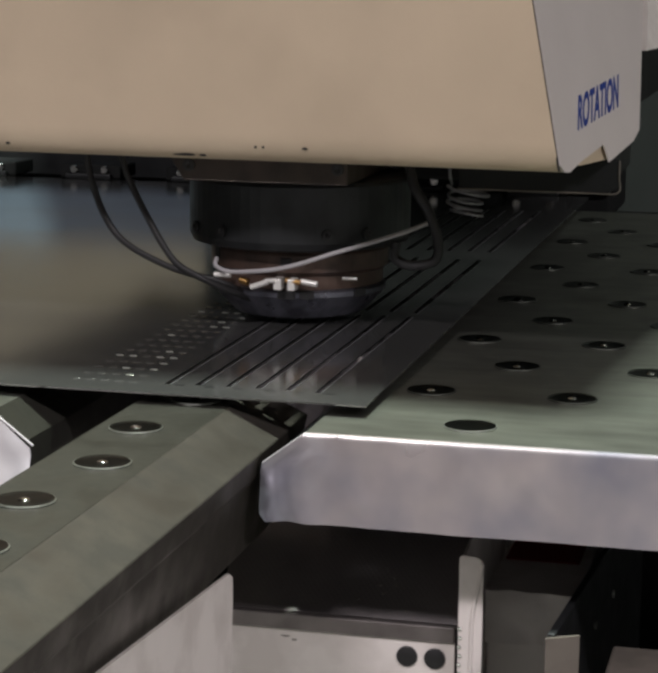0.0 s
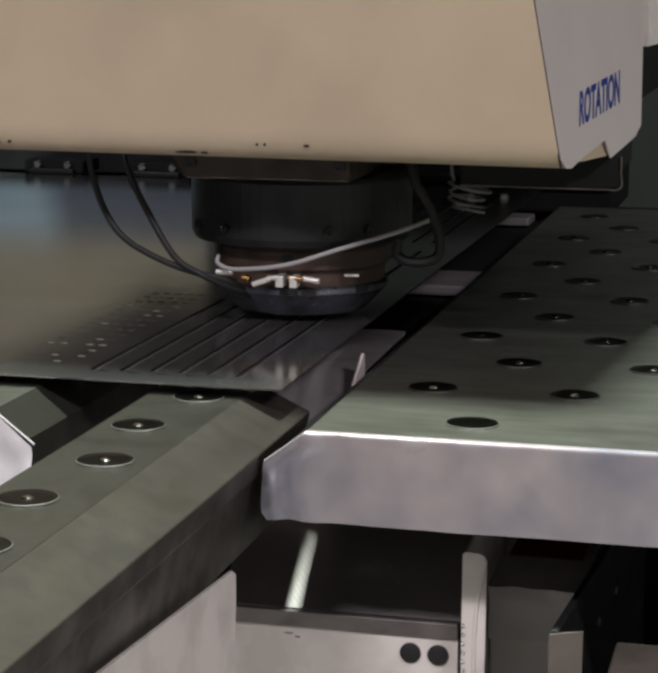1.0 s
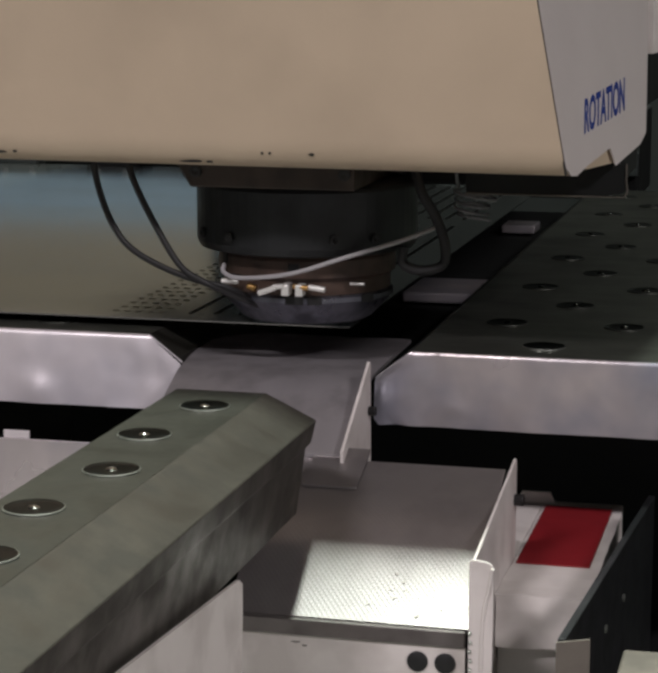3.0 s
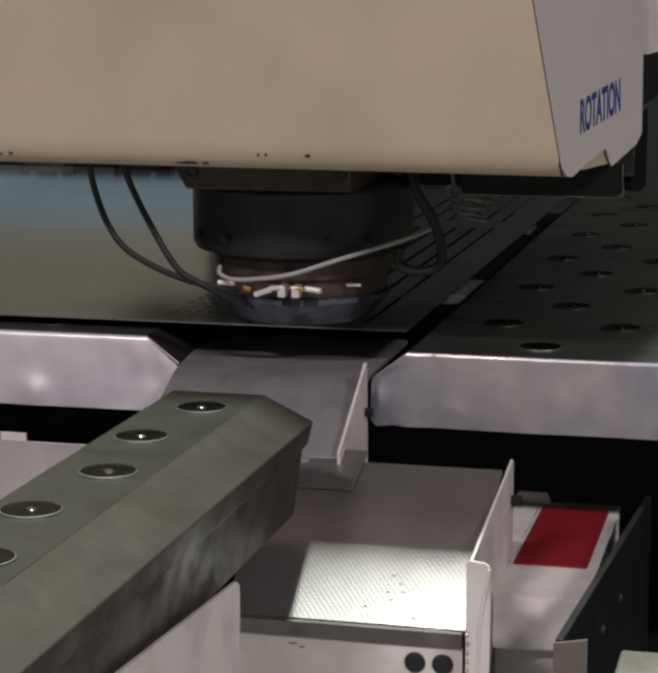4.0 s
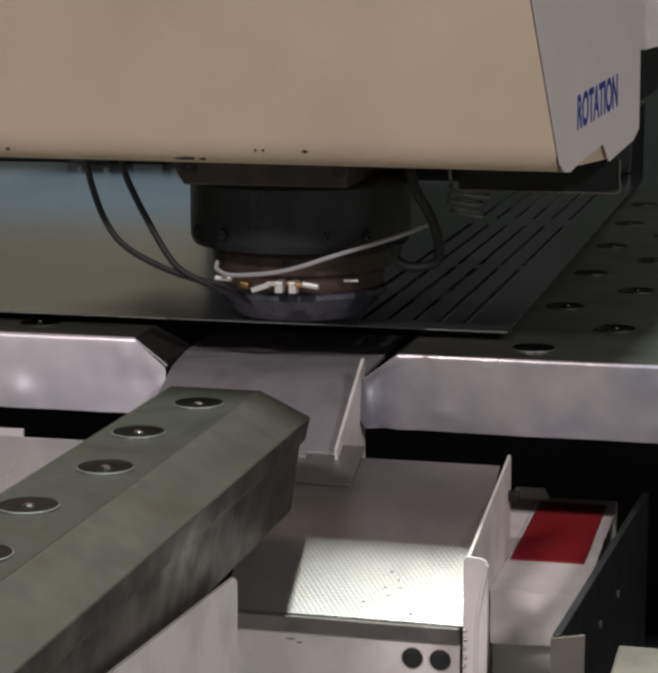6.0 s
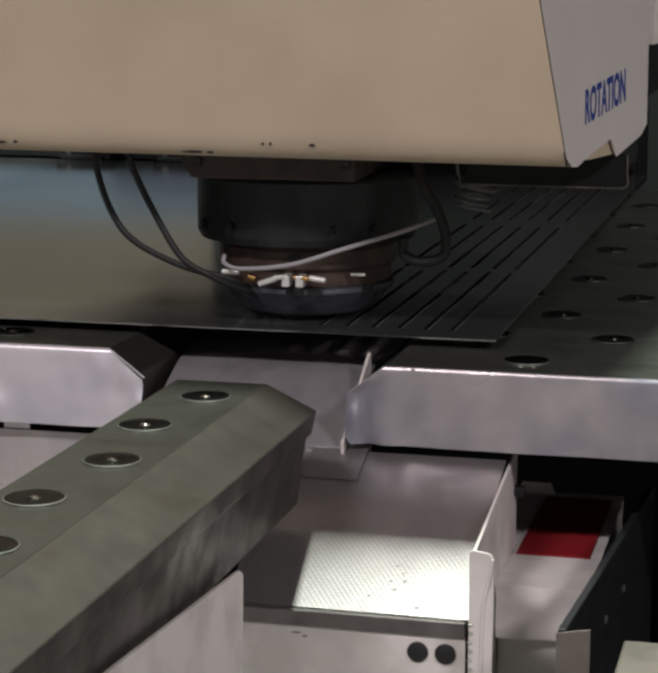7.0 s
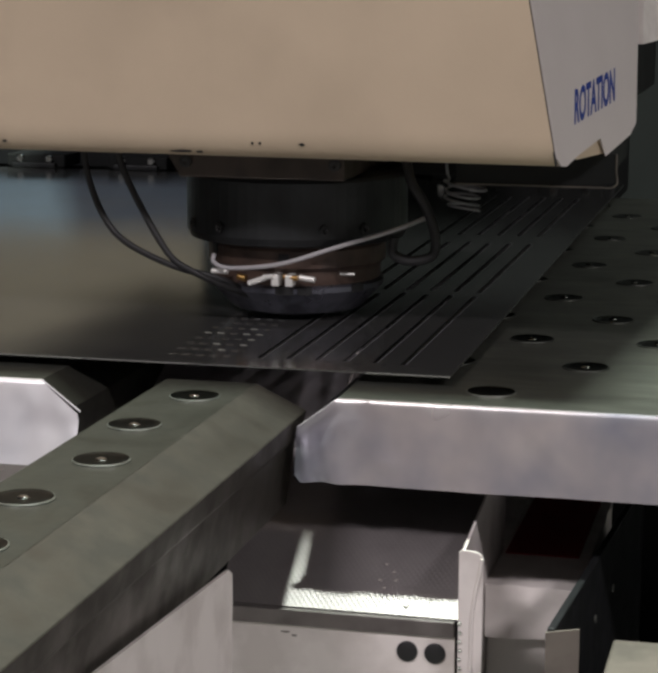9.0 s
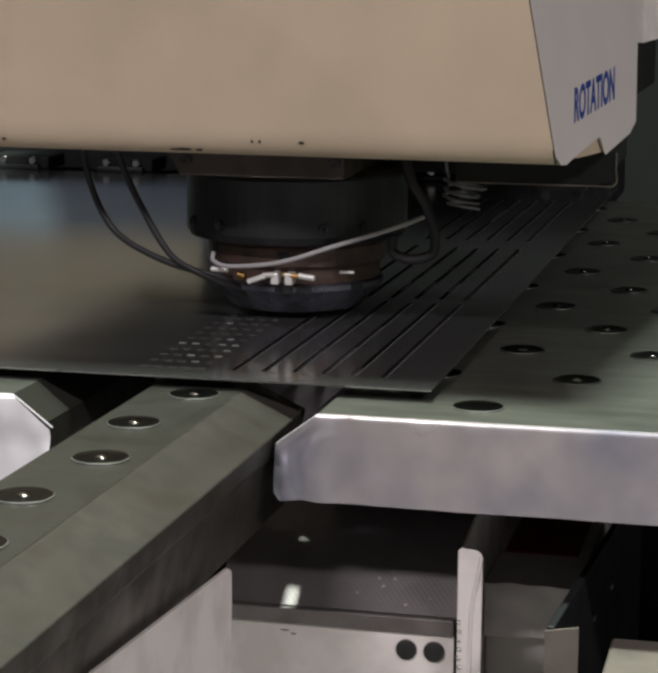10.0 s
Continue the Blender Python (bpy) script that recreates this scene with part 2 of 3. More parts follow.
# ---------------------------------------------------------------- ball transfer cups
def cup_meshes():
    rim = finish("cup_rim", lathe([(0.0222, 0.0), (0.0238, 0.0), (0.0236, 0.0009), (0.0228, 0.0011), (0.0222, 0.0002)], 40), RIM, True)
    # almost flat disc, its dark colour gives the shade of a recess
    bowl = finish("cup_bowl", lathe([(0.0228, 0.0012), (0.0215, 0.0007), (0.014, 0.0004), (0.0, 0.0004)], 40), PIT, True)
    ball = finish("cup_ball", lathe([(0.0052, 0.0002), (0.0047, 0.0009), (0.0035, 0.0017), (0.0018, 0.0022), (0.0, 0.0024)], 24), DARKBALL, True)
    return rim, bowl, ball


CUP = cup_meshes()
# darker copy of the rim for table cups in the head's shade
SHADED_RIM = mat("shaded_rim", (0.13, 0.135, 0.12), 0.45, 0.9, 0.2, 60)
SHADED_CUP = (CUP[0].copy(), CUP[1], CUP[2])
SHADED_CUP[0].materials[0] = SHADED_RIM


def ball_cup(parent, x, y, z, kit=CUP):
    rim = new("ball_cup", kit[0])
    rim.parent, rim.location = parent, (x, y, z)
    for n, me in zip(("cup_bowl", "ball"), kit[1:]):
        o = new(n, me)
        o.parent = rim
    return rim


# ---------------------------------------------------------------- fixed beam with ball cups
def support_beam():
    beam = thing("support_beam", -0.53, 0.0, TOP, "grey ground-steel support beam with ball transfer cups", "machine beam")
    prof = [(-0.062, 0.0), (0.0285, 0.0), (0.078, -0.0235), (0.073, -0.046), (0.0675, -0.0515), (0.058, -0.118), (-0.062, -0.118)]
    part("beam_body", prism(prof, "y", 0.25, 1.782, 0.0012), BEAM, beam)
    # thin added strip tones the top down against the brighter chamfer
    part("shaded_top_strip", prism([(-0.0610, 0.25), (0.0280, 0.25), (0.0280, 1.779), (-0.0610, 1.779)], "z", 0.0, 0.0003), BEAM_TOP, beam, "darker shading strip along the ball cups")
    for k in range(-6, 4):
        y = 1.456 + 0.1255 * k
        if y < 1.77 and k != 3:
            ball_cup(beam, -0.010 if k % 2 == 0 else -0.0255, y, 0.0008)
    part("foot", box(-0.05, 0.04, 0.3, 0.5, -TOP, -0.1185, 0.004), DARK, beam)
    return beam


support_beam()


# ---------------------------------------------------------------- sliding tables
def table(side):
    right = side > 0
    x = -0.41 if right else -0.716
    ob = thing("sliding_table", x, 1.606, TOP,
               "sliding steel ball table with a bright bent front edge" if right else "sliding steel ball table with a dented front edge",
               "machine table", "sliding tables")
    s = 1 if right else -1
    w = 0.95 if right else 1.1
    top = [(0, 0.0046), (s * w, 0.0046), (s * w, 1.75), (0, 1.75)]
    part("table_top", prism(top, "z", -0.012, 0.0), STEEL, ob)
    # bent front apron with a cut corner, dented by use
    bm = bmesh.new()
    levels = [(0.0045, 0.0), (0.0015, -0.0005), (0.0004, -0.0018)] + [(0.0, -0.0045 - 0.0765 * k / 12) for k in range(13)] + [(0.002, -0.0817), (0.012, -0.0820)]
    rows = []
    for yy, zz in levels:
        if zz > -0.031:
            left = -0.0405 * (zz / -0.031)
        elif zz > -0.074:
            left = -0.0405
        else:
            left = -0.0405 + 0.006 * min(1.0, (zz + 0.074) / -0.007)
        row = []
        for i in range(121):
            u = (i / 120) ** 1.7
            xx = left + (w - left) * u
            d = (0.0034 if right else 0.0022) * (noise.noise((xx * 11, zz * 13, s * 3.1)) - 0.1)
            d += 0.0075 * noise.noise((xx * 42, zz * 34, s * 7.7)) * math.exp(-max(0, xx - left) / 0.035)
            d += 0.0013 * noise.noise((xx * 45, zz * 45, s * 2.2))
            d -= 0.009 * (abs(noise.noise((xx * 24 + 3, zz * 20, s * 5.3))) - 0.2) * math.exp(-max(0, xx - left) / 0.045)
            d *= min(1.0, max(0.0, -zz - 0.002) / 0.02) * (1.0 if right else 0.5)
            if right:
                e = xx - left + 0.12 * (zz + 0.05)
                fold = 0.30 * min(0.016, max(0.0, 0.029 - e)) - 0.26 * max(0.0, 0.013 - e)
                d += fold * min(1.0, max(0.0, -zz - 0.012) / 0.02)
                d -= 0.0030 * math.exp(-((xx - 0.048) / 0.010) ** 2) * math.exp(-((zz + 0.060) / 0.005) ** 2)
            else:
                d += 0.22 * zz - 0.004 * math.exp(-((xx - 0.13) / 0.02) ** 2) * math.exp(-((zz + 0.066) / 0.016) ** 2)
            row.append(bm.verts.new((s * xx, yy + d, zz)))
        rows.append(row)
    for a, b in zip(rows, rows[1:]):
        for i in range(120):
            bm.faces.new((a[i], a[i + 1], b[i + 1], b[i]))
    part("front_apron", bm, WORN_DIM_LIP if right else LIP, ob, "worn bent sheet-steel front edge, dimmed in colour" if right else "bright bent sheet-steel front edge", True)
    side = [(0, 0.0), (-s * 0.0320, -0.026), (-s * 0.0320, -0.075), (-s * 0.0305, -0.075), (-s * 0.0305, -0.0265), (0, -0.002)]
    bm = bmesh.new()
    bar((0.0, 0.0030, -0.0008), (-s * 0.0385, 0.0040 if right else 0.0030, -0.0300), 0.0011, 8, bm)
    part("cut_edge", bm, LIP, ob, "bright cut corner edge", True)
    part("side_apron", prism(side, "y", 0.0075 if right else 0.0046, 1.74), DARK if right else BEAM_TOP, ob, "dark bevelled side edge" if right else "bare steel bevelled side edge")
    part("under_frame", box(min(s * 0.003, s * w), max(s * 0.003, s * w), 0.018, 1.7, -0.075, -0.0125), DARK, ob)
    for i in range(7):
        for k in range(12):
            cx = 0.072 + 0.135 * i if k % 2 == 1 else 0.134 + 0.135 * i
            cy = 0.064 + 0.1415 * k
            if cy < 1.7 and cx < w - 0.03 and not (right and k == 0 and i == 1):
                ball_cup(ob, s * cx, cy, 0.0005, CUP[:2] if right and k == 0 and i == 0 else SHADED_CUP)
    return ob


TABLE_R, TABLE_L = table(1), table(-1)


# ---------------------------------------------------------------- punched sheet
SLOT_STEP = 0.0290


def slot_list():
    cuts = []
    for k in range(6):
        x = -0.055 - SLOT_STEP * k
        for y0, y1 in ((0.044, 0.475), (0.500, 0.95), (1.03, 1.55)):
            cuts.append((x - 0.0029, x + 0.0029, y0 + 0.004 * math.sin(7.0 * k + y0), y1 + 0.012 * math.sin(3.0 * k)))
        cuts.append((x + 0.0075, x + 0.0175, 0.038, 0.0415))
    return cuts


def lances(ob):
    """Rows of small raised lances pressed beside the slots."""
    bm = bmesh.new()
    ring = [bm.verts.new((0.0045 * math.cos(2 * math.pi * k / 10), 0.0013 * math.sin(2 * math.pi * k / 10), 0)) for k in range(10)]
    mid = [bm.verts.new((0.0034 * math.cos(2 * math.pi * k / 10), 0.0007 * math.sin(2 * math.pi * k / 10), 0.00065)) for k in range(10)]
    for k in range(10):
        bm.faces.new((ring[k], ring[(k + 1) % 10], mid[(k + 1) % 10], mid[k]))
    bm.faces.new(mid)
    plain = finish("lance", bm, SHEET)
    # brighter copy, given to random lances as painted sparkle
    bright = plain.copy()
    bright.materials[0] = RIM
    pick = random.Random(11)
    for k in range(16):
        for j in range(5):
            o = new("lance", bright if pick.random() < 0.22 else plain)
            o.parent = ob
            o.location = (-0.234 - 0.0142 * j, 0.042 + 0.0305 * k, 0.00155)


def punched_sheet():
    ob = thing("metal_sheet", -0.378, 1.699, TOP + 0.010, "large thin grey metal sheet with punched slots", "metal sheet")
    cuts = slot_list()
    xs = sorted({-1.75, 0.0, *[c[0] for c in cuts], *[c[1] for c in cuts]})
    ys = sorted({0.0, 1.80, *[c[2] for c in cuts], *[c[3] for c in cuts]})
    t = 0.0015
    bm = bmesh.new()
    grid = {}

    def vert(i, j, z):
        if (i, j, z) not in grid:
            grid[i, j, z] = bm.verts.new((xs[i], ys[j], z))
        return grid[i, j, z]
    solid = set()
    for i in range(len(xs) - 1):
        for j in range(len(ys) - 1):
            cx, cy = (xs[i] + xs[i + 1]) / 2, (ys[j] + ys[j + 1]) / 2
            if not any(a < cx < b and c < cy < d for a, b, c, d in cuts):
                solid.add((i, j))
    for i, j in solid:
        c = [(i, j), (i + 1, j), (i + 1, j + 1), (i, j + 1)]
        bm.faces.new([vert(*q, t) for q in c])
        bm.faces.new([vert(*q, 0) for q in c[::-1]])
        for (di, dj), a, b in (((-1, 0), c[0], c[3]), ((1, 0), c[1], c[2]), ((0, -1), c[0], c[1]), ((0, 1), c[3], c[2])):
            if (i + di, j + dj) not in solid:
                f = bm.faces.new((vert(*a, 0), vert(*b, 0), vert(*b, t), vert(*a, t)))
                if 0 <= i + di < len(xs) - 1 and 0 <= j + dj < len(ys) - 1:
                    f.material_index = 1        # torn slot walls, blackened to put the slots' shade into colour
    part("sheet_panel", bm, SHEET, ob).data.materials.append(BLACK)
    lances(ob)
    for x0, x1, y0, y1 in cuts:
        if y1 - y0 > 0.1:
            part("slot_burr", box(x1 - 0.0001, x1 + 0.0004, y0 + 0.002, y1 - 0.002, t - 0.0010, t + 0.0004), BURR, ob)
    return ob


PLATE = punched_sheet()


# ---------------------------------------------------------------- carriage and clamps behind the sheet
def carriage():
    ob = thing("cross_carriage", -0.6, 3.60, TOP, "blue-grey cross carriage beam behind the sheet", "machine carriage")
    part("rail", box(-2.6, 0.25, 0.05, 0.35, -0.05, 0.13, 0.006), SHADE, ob)
    part("cover", box(-2.6, -0.35, 0.042, 0.049, 0.052, 0.16, 0.002), CARR, ob, "blue-grey painted cover")
    part("front_strip", box(-2.6, 0.25, 0.03, 0.049, 0.0, 0.05, 0.003), DARK, ob)
    return ob


def clamp(i):
    ob = thing("sheet_clamp", -0.378 - 0.10 - 0.21 * i, 3.53, TOP + 0.0115, "dark steel sheet clamp with shiny bolts", "clamp", "sheet clamps")
    part("jaw", box(-0.06, 0.06, -0.02, 0.07, 0.0005, 0.026, 0.003), SHADE, ob)
    part("jaw_tip", box(-0.045, 0.045, -0.034, -0.021, 0.0005, 0.010, 0.002), DARK, ob)
    for x in (-0.03, 0.03):
        o = part("bolt", lathe([(0.008, 0.0), (0.008, 0.006), (0.006, 0.008), (0, 0.008)], 16), CHROME, ob, "shiny bolt", True)
        o.matrix_basis = pose(x, -0.0205, 0.017, 90, 0, 0)
    return ob


CARRIAGE = carriage()
CLAMPS = [clamp(i) for i in range(6)]


# ---------------------------------------------------------------- punching head
def punch_head():
    hx, hy = -0.551, 2.13
    ob = thing("punch_head", hx, hy, TOP, "cream painted punching head with a dark tool holder", "machine head")
    # front cover: rounded lower edge
    yf, zb, zt = -0.23, 0.203, 0.80
    prof = [(yf, zt)]
    for k in range(9):
        a = math.pi / 2 * k / 8
        prof.append((yf + 0.020 - 0.020 * math.cos(a), zb + 0.030 - 0.030 * math.sin(a)))
    prof += [(0.0, zb), (0.0, zt)]
    bm = bmesh.new()
    n = len(prof)
    lo = [bm.verts.new((-0.61, u, v + (0.0045 if v < 0.5 else 0.0))) for u, v in prof]     # hangs slightly out of level
    hi = [bm.verts.new((0.3180 - 0.19 * (v - zb), u, v)) for u, v in prof]
    bm.faces.new(lo)
    bm.faces.new(hi[::-1])
    for i in range(n):
        bm.faces.new((lo[i], hi[i], hi[(i + 1) % n], lo[(i + 1) % n]))
    part("front_cover", bm, CREAM, ob, "cream painted front cover", True)
    part("rear_body", box(-0.60, 0.30, 0.003, 0.24, zb + 0.002, zt, 0.004), CREAM, ob, "cream painted rear body")
    part("rear_arm", box(-0.60, 0.30, 0.243, 1.25, zb + 0.002, zt, 0.004), SHADE, ob, "shade-dark arm of the head")
    # unseen overhang, wider and deeper than below, added to cast the head's shadow
    part("shadow_overhang", prism([(-0.61, yf - 0.118), (0.316, yf - 0.118), (0.355, 0.06), (0.355, 1.25), (-0.61, 1.25)], "z", zt + 0.003, zt + 0.40, 0.004), CREAM, ob, "unseen cream overhang that shapes the head's shadow")
    # flared side panel
    a = radians(14)

    def sp(u, z, off=0.0):
        return Vector((0.316 - 0.19 * (z - zb) + u * math.sin(a) + off * math.cos(a), yf + 0.006 + u * math.cos(a) - off * math.sin(a), z))
    outline = [(-0.001, 0.212), (0.008, 0.2035), (0.022, 0.2025), (0.058, 0.2105), (0.127, 0.2225), (0.136, 0.204), (0.219, 0.220), (0.243, 0.231), (0.286, 0.308), (0.547, 0.80), (0.0, 0.80)]

    def flat(pts, inner, outer):
        bm = bmesh.new()
        f = [bm.verts.new(sp(u, z, inner)) for u, z in pts]
        g = [bm.verts.new(sp(u, z, outer)) for u, z in pts]
        bm.faces.new(f)
        bm.faces.new(g[::-1])
        for i in range(len(f)):
            bm.faces.new((f[i], g[i], g[(i + 1) % len(f)], f[(i + 1) % len(f)]))
        return bm
    part("side_panel", flat(outline, 0.0026, 0.0042), PALE, ob, "pale grey side panel with blue lettering")
    part("groove_panel", flat([(0.270, 0.309), (0.312, 0.312), (0.562, 0.80), (0.53, 0.80)], -0.010, -0.007), PALE, ob, "recessed groove strip")
    part("rear_side_panel", flat([(0.313, 0.3125), (0.40, 0.317), (0.95, 0.62), (0.95, 0.80), (0.563, 0.80)], -0.010, 0.002), WHITE, ob, "white rear side panel")
    part("folded_tab", flat([(0.036, 0.2125), (0.150, 0.2300), (0.150, 0.2060), (0.066, 0.2055)], -0.004, -0.001), CREAM, ob, "folded inner tab")
    bm = bmesh.new()
    e = [sp(-0.002, 0.205, 0.0024), sp(-0.002, 0.80, 0.0024)]
    bar(tuple(e[0]), tuple(e[1]), 0.0011, 6, bm)
    part("seam", bm, BLACK, ob, "dark seam along the cover")
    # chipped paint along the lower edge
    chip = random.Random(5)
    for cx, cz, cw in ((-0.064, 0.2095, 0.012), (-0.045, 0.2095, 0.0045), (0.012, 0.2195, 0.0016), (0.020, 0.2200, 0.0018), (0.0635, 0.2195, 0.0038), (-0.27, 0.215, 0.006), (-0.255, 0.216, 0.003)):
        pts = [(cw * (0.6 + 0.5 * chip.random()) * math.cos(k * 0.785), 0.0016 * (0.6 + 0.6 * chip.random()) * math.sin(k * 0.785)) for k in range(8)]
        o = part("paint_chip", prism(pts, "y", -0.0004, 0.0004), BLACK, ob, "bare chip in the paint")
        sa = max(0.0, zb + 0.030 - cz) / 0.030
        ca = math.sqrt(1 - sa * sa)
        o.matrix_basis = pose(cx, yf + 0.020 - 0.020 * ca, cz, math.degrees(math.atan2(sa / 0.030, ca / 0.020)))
    # lettering on the side panel
    cu = bpy.data.curves.new("lettering", "FONT")
    cu.body, cu.size, cu.extrude, cu.align_x = "ROTATION", 0.036, 0.0001, "LEFT"
    cu.offset = 0.0011
    tmp = new("tmp_text", cu)
    bpy.context.view_layer.update()
    me = bpy.data.meshes.new_from_object(tmp.evaluated_get(bpy.context.evaluated_depsgraph_get()))
    bpy.data.objects.remove(tmp)
    me.materials.clear()
    me.materials.append(BLUE)
    text = new("lettering", me)
    text.parent = ob
    u = sp(0.0590, 0.2420, 0.0044)
    v = sp(0.1850, 0.2585, 0.0044)
    ex = (v - u).normalized()
    ez = (sp(0.0590 + 0.5 * 0.03, 0.2720, 0.0044) - u) / 0.03
    en = ex.cross(ez).normalized()
    me.transform(Matrix.Translation(u) @ Matrix((ex, ez, en)).transposed().to_4x4() @ Matrix.Diagonal((0.70, 1.26, 1, 1)))
    text["label"] = "blue printed lettering"
    # tool holder
    plate = [(-0.104, 0.2028), (0.09, 0.2028), (0.09, 0.176), (-0.088, 0.176)]
    part("mount_plate", prism(plate, "y", -0.155, 0.12, 0.002), BROWN, ob)
    for x in (-0.081, 0.080):
        part("plate_bolt", lathe([(0.0065, 0), (0.0065, 0.004), (0.004, 0.0045), (0, 0.003)], 16), BLACK, ob).matrix_basis = pose(x, -0.155, 0.193, 90, 0, 0)
    bm = lathe([(0, 0.1755), (0.110, 0.1755), (0.122, 0.172), (0.124, 0.168), (0.124, 0.108), (0.120, 0.100), (0.108, 0.097), (0, 0.097)], 64)
    part("upper_drum", bm, DARK, ob, "dark oily steel drum")
    for ang in (-142, -118, -62, -40):
        q = radians(ang)
        o = part("drum_bolt", lathe([(0.006, 0), (0.006, 0.003), (0.0035, 0.0033), (0, 0.001)], 14), BLACK, ob)
        o.matrix_basis = Matrix.Translation((0.124 * math.cos(q), 0.124 * math.sin(q), 0.118)) @ pose(0, 0, 0, 90, 0, ang + 90)
    part("lower_drum", lathe([(0, 0.0965), (0.098, 0.0965), (0.100, 0.092), (0.100, 0.074), (0.094, 0.069), (0.094, 0.054), (0, 0.054)], 64), RUST, ob, "brown oily steel drum")
    part("tool_ring", lathe([(0, 0.0535), (0.094, 0.0535), (0.0975, 0.051), (0.0975, 0.046), (0.0745, 0.0215), (0.070, 0.0190), (0, 0.0190)], 64), RING, ob, "worn bevelled steel ring")
    for ang, pz, wd, ht in ((-84, 0.0855, 0.012, 0.009), (-140, 0.0890, 0.010, 0.011)):
        q = radians(ang)
        o = part("drum_port", box(-wd / 2, wd / 2, -0.0012, 0.002, -ht / 2, ht / 2, 0.0006), BLACK, ob, "black port in the drum")
        o.matrix_basis = Matrix.Translation((0.1 * math.cos(q), 0.1 * math.sin(q), pz)) @ pose(0, 0, 0, 0, 0, ang + 90)
    # pockets, nozzles and fittings round the ring
    for ang, wd in ((-84, 0.020), (-71, 0.016), (-33, 0.017)):
        q = radians(ang)
        o = part("ring_pocket", box(-wd / 2, wd / 2, -0.0012, 0.001, -0.0045, 0.0045, 0.0005), BLACK, ob)
        o.matrix_basis = Matrix.Translation((0.0975 * math.cos(q), 0.0975 * math.sin(q), 0.0490)) @ pose(0, 0, 0, 0, 0, ang + 90)
    fit = ((-0.0745, 0.0665, -0.056, 0.0665, 0.0030, NOZZLE), (-0.040, 0.0645, -0.031, 0.0625, 0.0040, BRASS), (-0.027, 0.0575, -0.008, 0.0645, 0.0032, NOZZLE),
           (-0.010, 0.0655, 0.002, 0.0668, 0.0030, NOZZLE), (0.012, 0.0665, 0.028, 0.0655, 0.0030, BRASS), (0.028, 0.0655, 0.046, 0.0635, 0.0032, NOZZLE), (0.068, 0.0672, 0.084, 0.0677, 0.0016, NOZZLE))
    for x0, z0, x1, z1, r, m in fit:
        y0 = -math.sqrt(max(0.0, 0.108 ** 2 - ((x0 + x1) / 2) ** 2))
        part("fitting", bar((x0, y0, z0), (x1, y0 - 0.002, z1), r, 12), m, ob, "brass fitting" if m is BRASS else "bright nozzle", True)
    for x, m in ((0.003, NOZZLE), (0.0185, NOZZLE)):
        part("fitting_block", box(x - 0.0042, x + 0.0042, -0.110, -0.093, 0.0560, 0.0685, 0.001), m, ob)
    part("rear_bracket", box(0.10, 0.34, 0.05, 0.30, 0.165, 0.2025, 0.004), SHADE, ob)
    part("side_bracket", prism([(0.19, 0.2028), (0.36, 0.2028), (0.36, 0.172), (0.34, 0.168), (0.19, 0.168)], "y", -0.06, -0.054, 0.001), SHADE, ob)
    part("bracket_edge", pipe([(0.19, -0.061, 0.1675), (0.33, -0.061, 0.1675), (0.3595, -0.061, 0.1690), (0.3605, -0.061, 0.185), (0.3605, -0.061, 0.2025)], 0.0009, 6, 4), CASE, ob, "grey bracket edge")
    return ob


HEAD = punch_head()


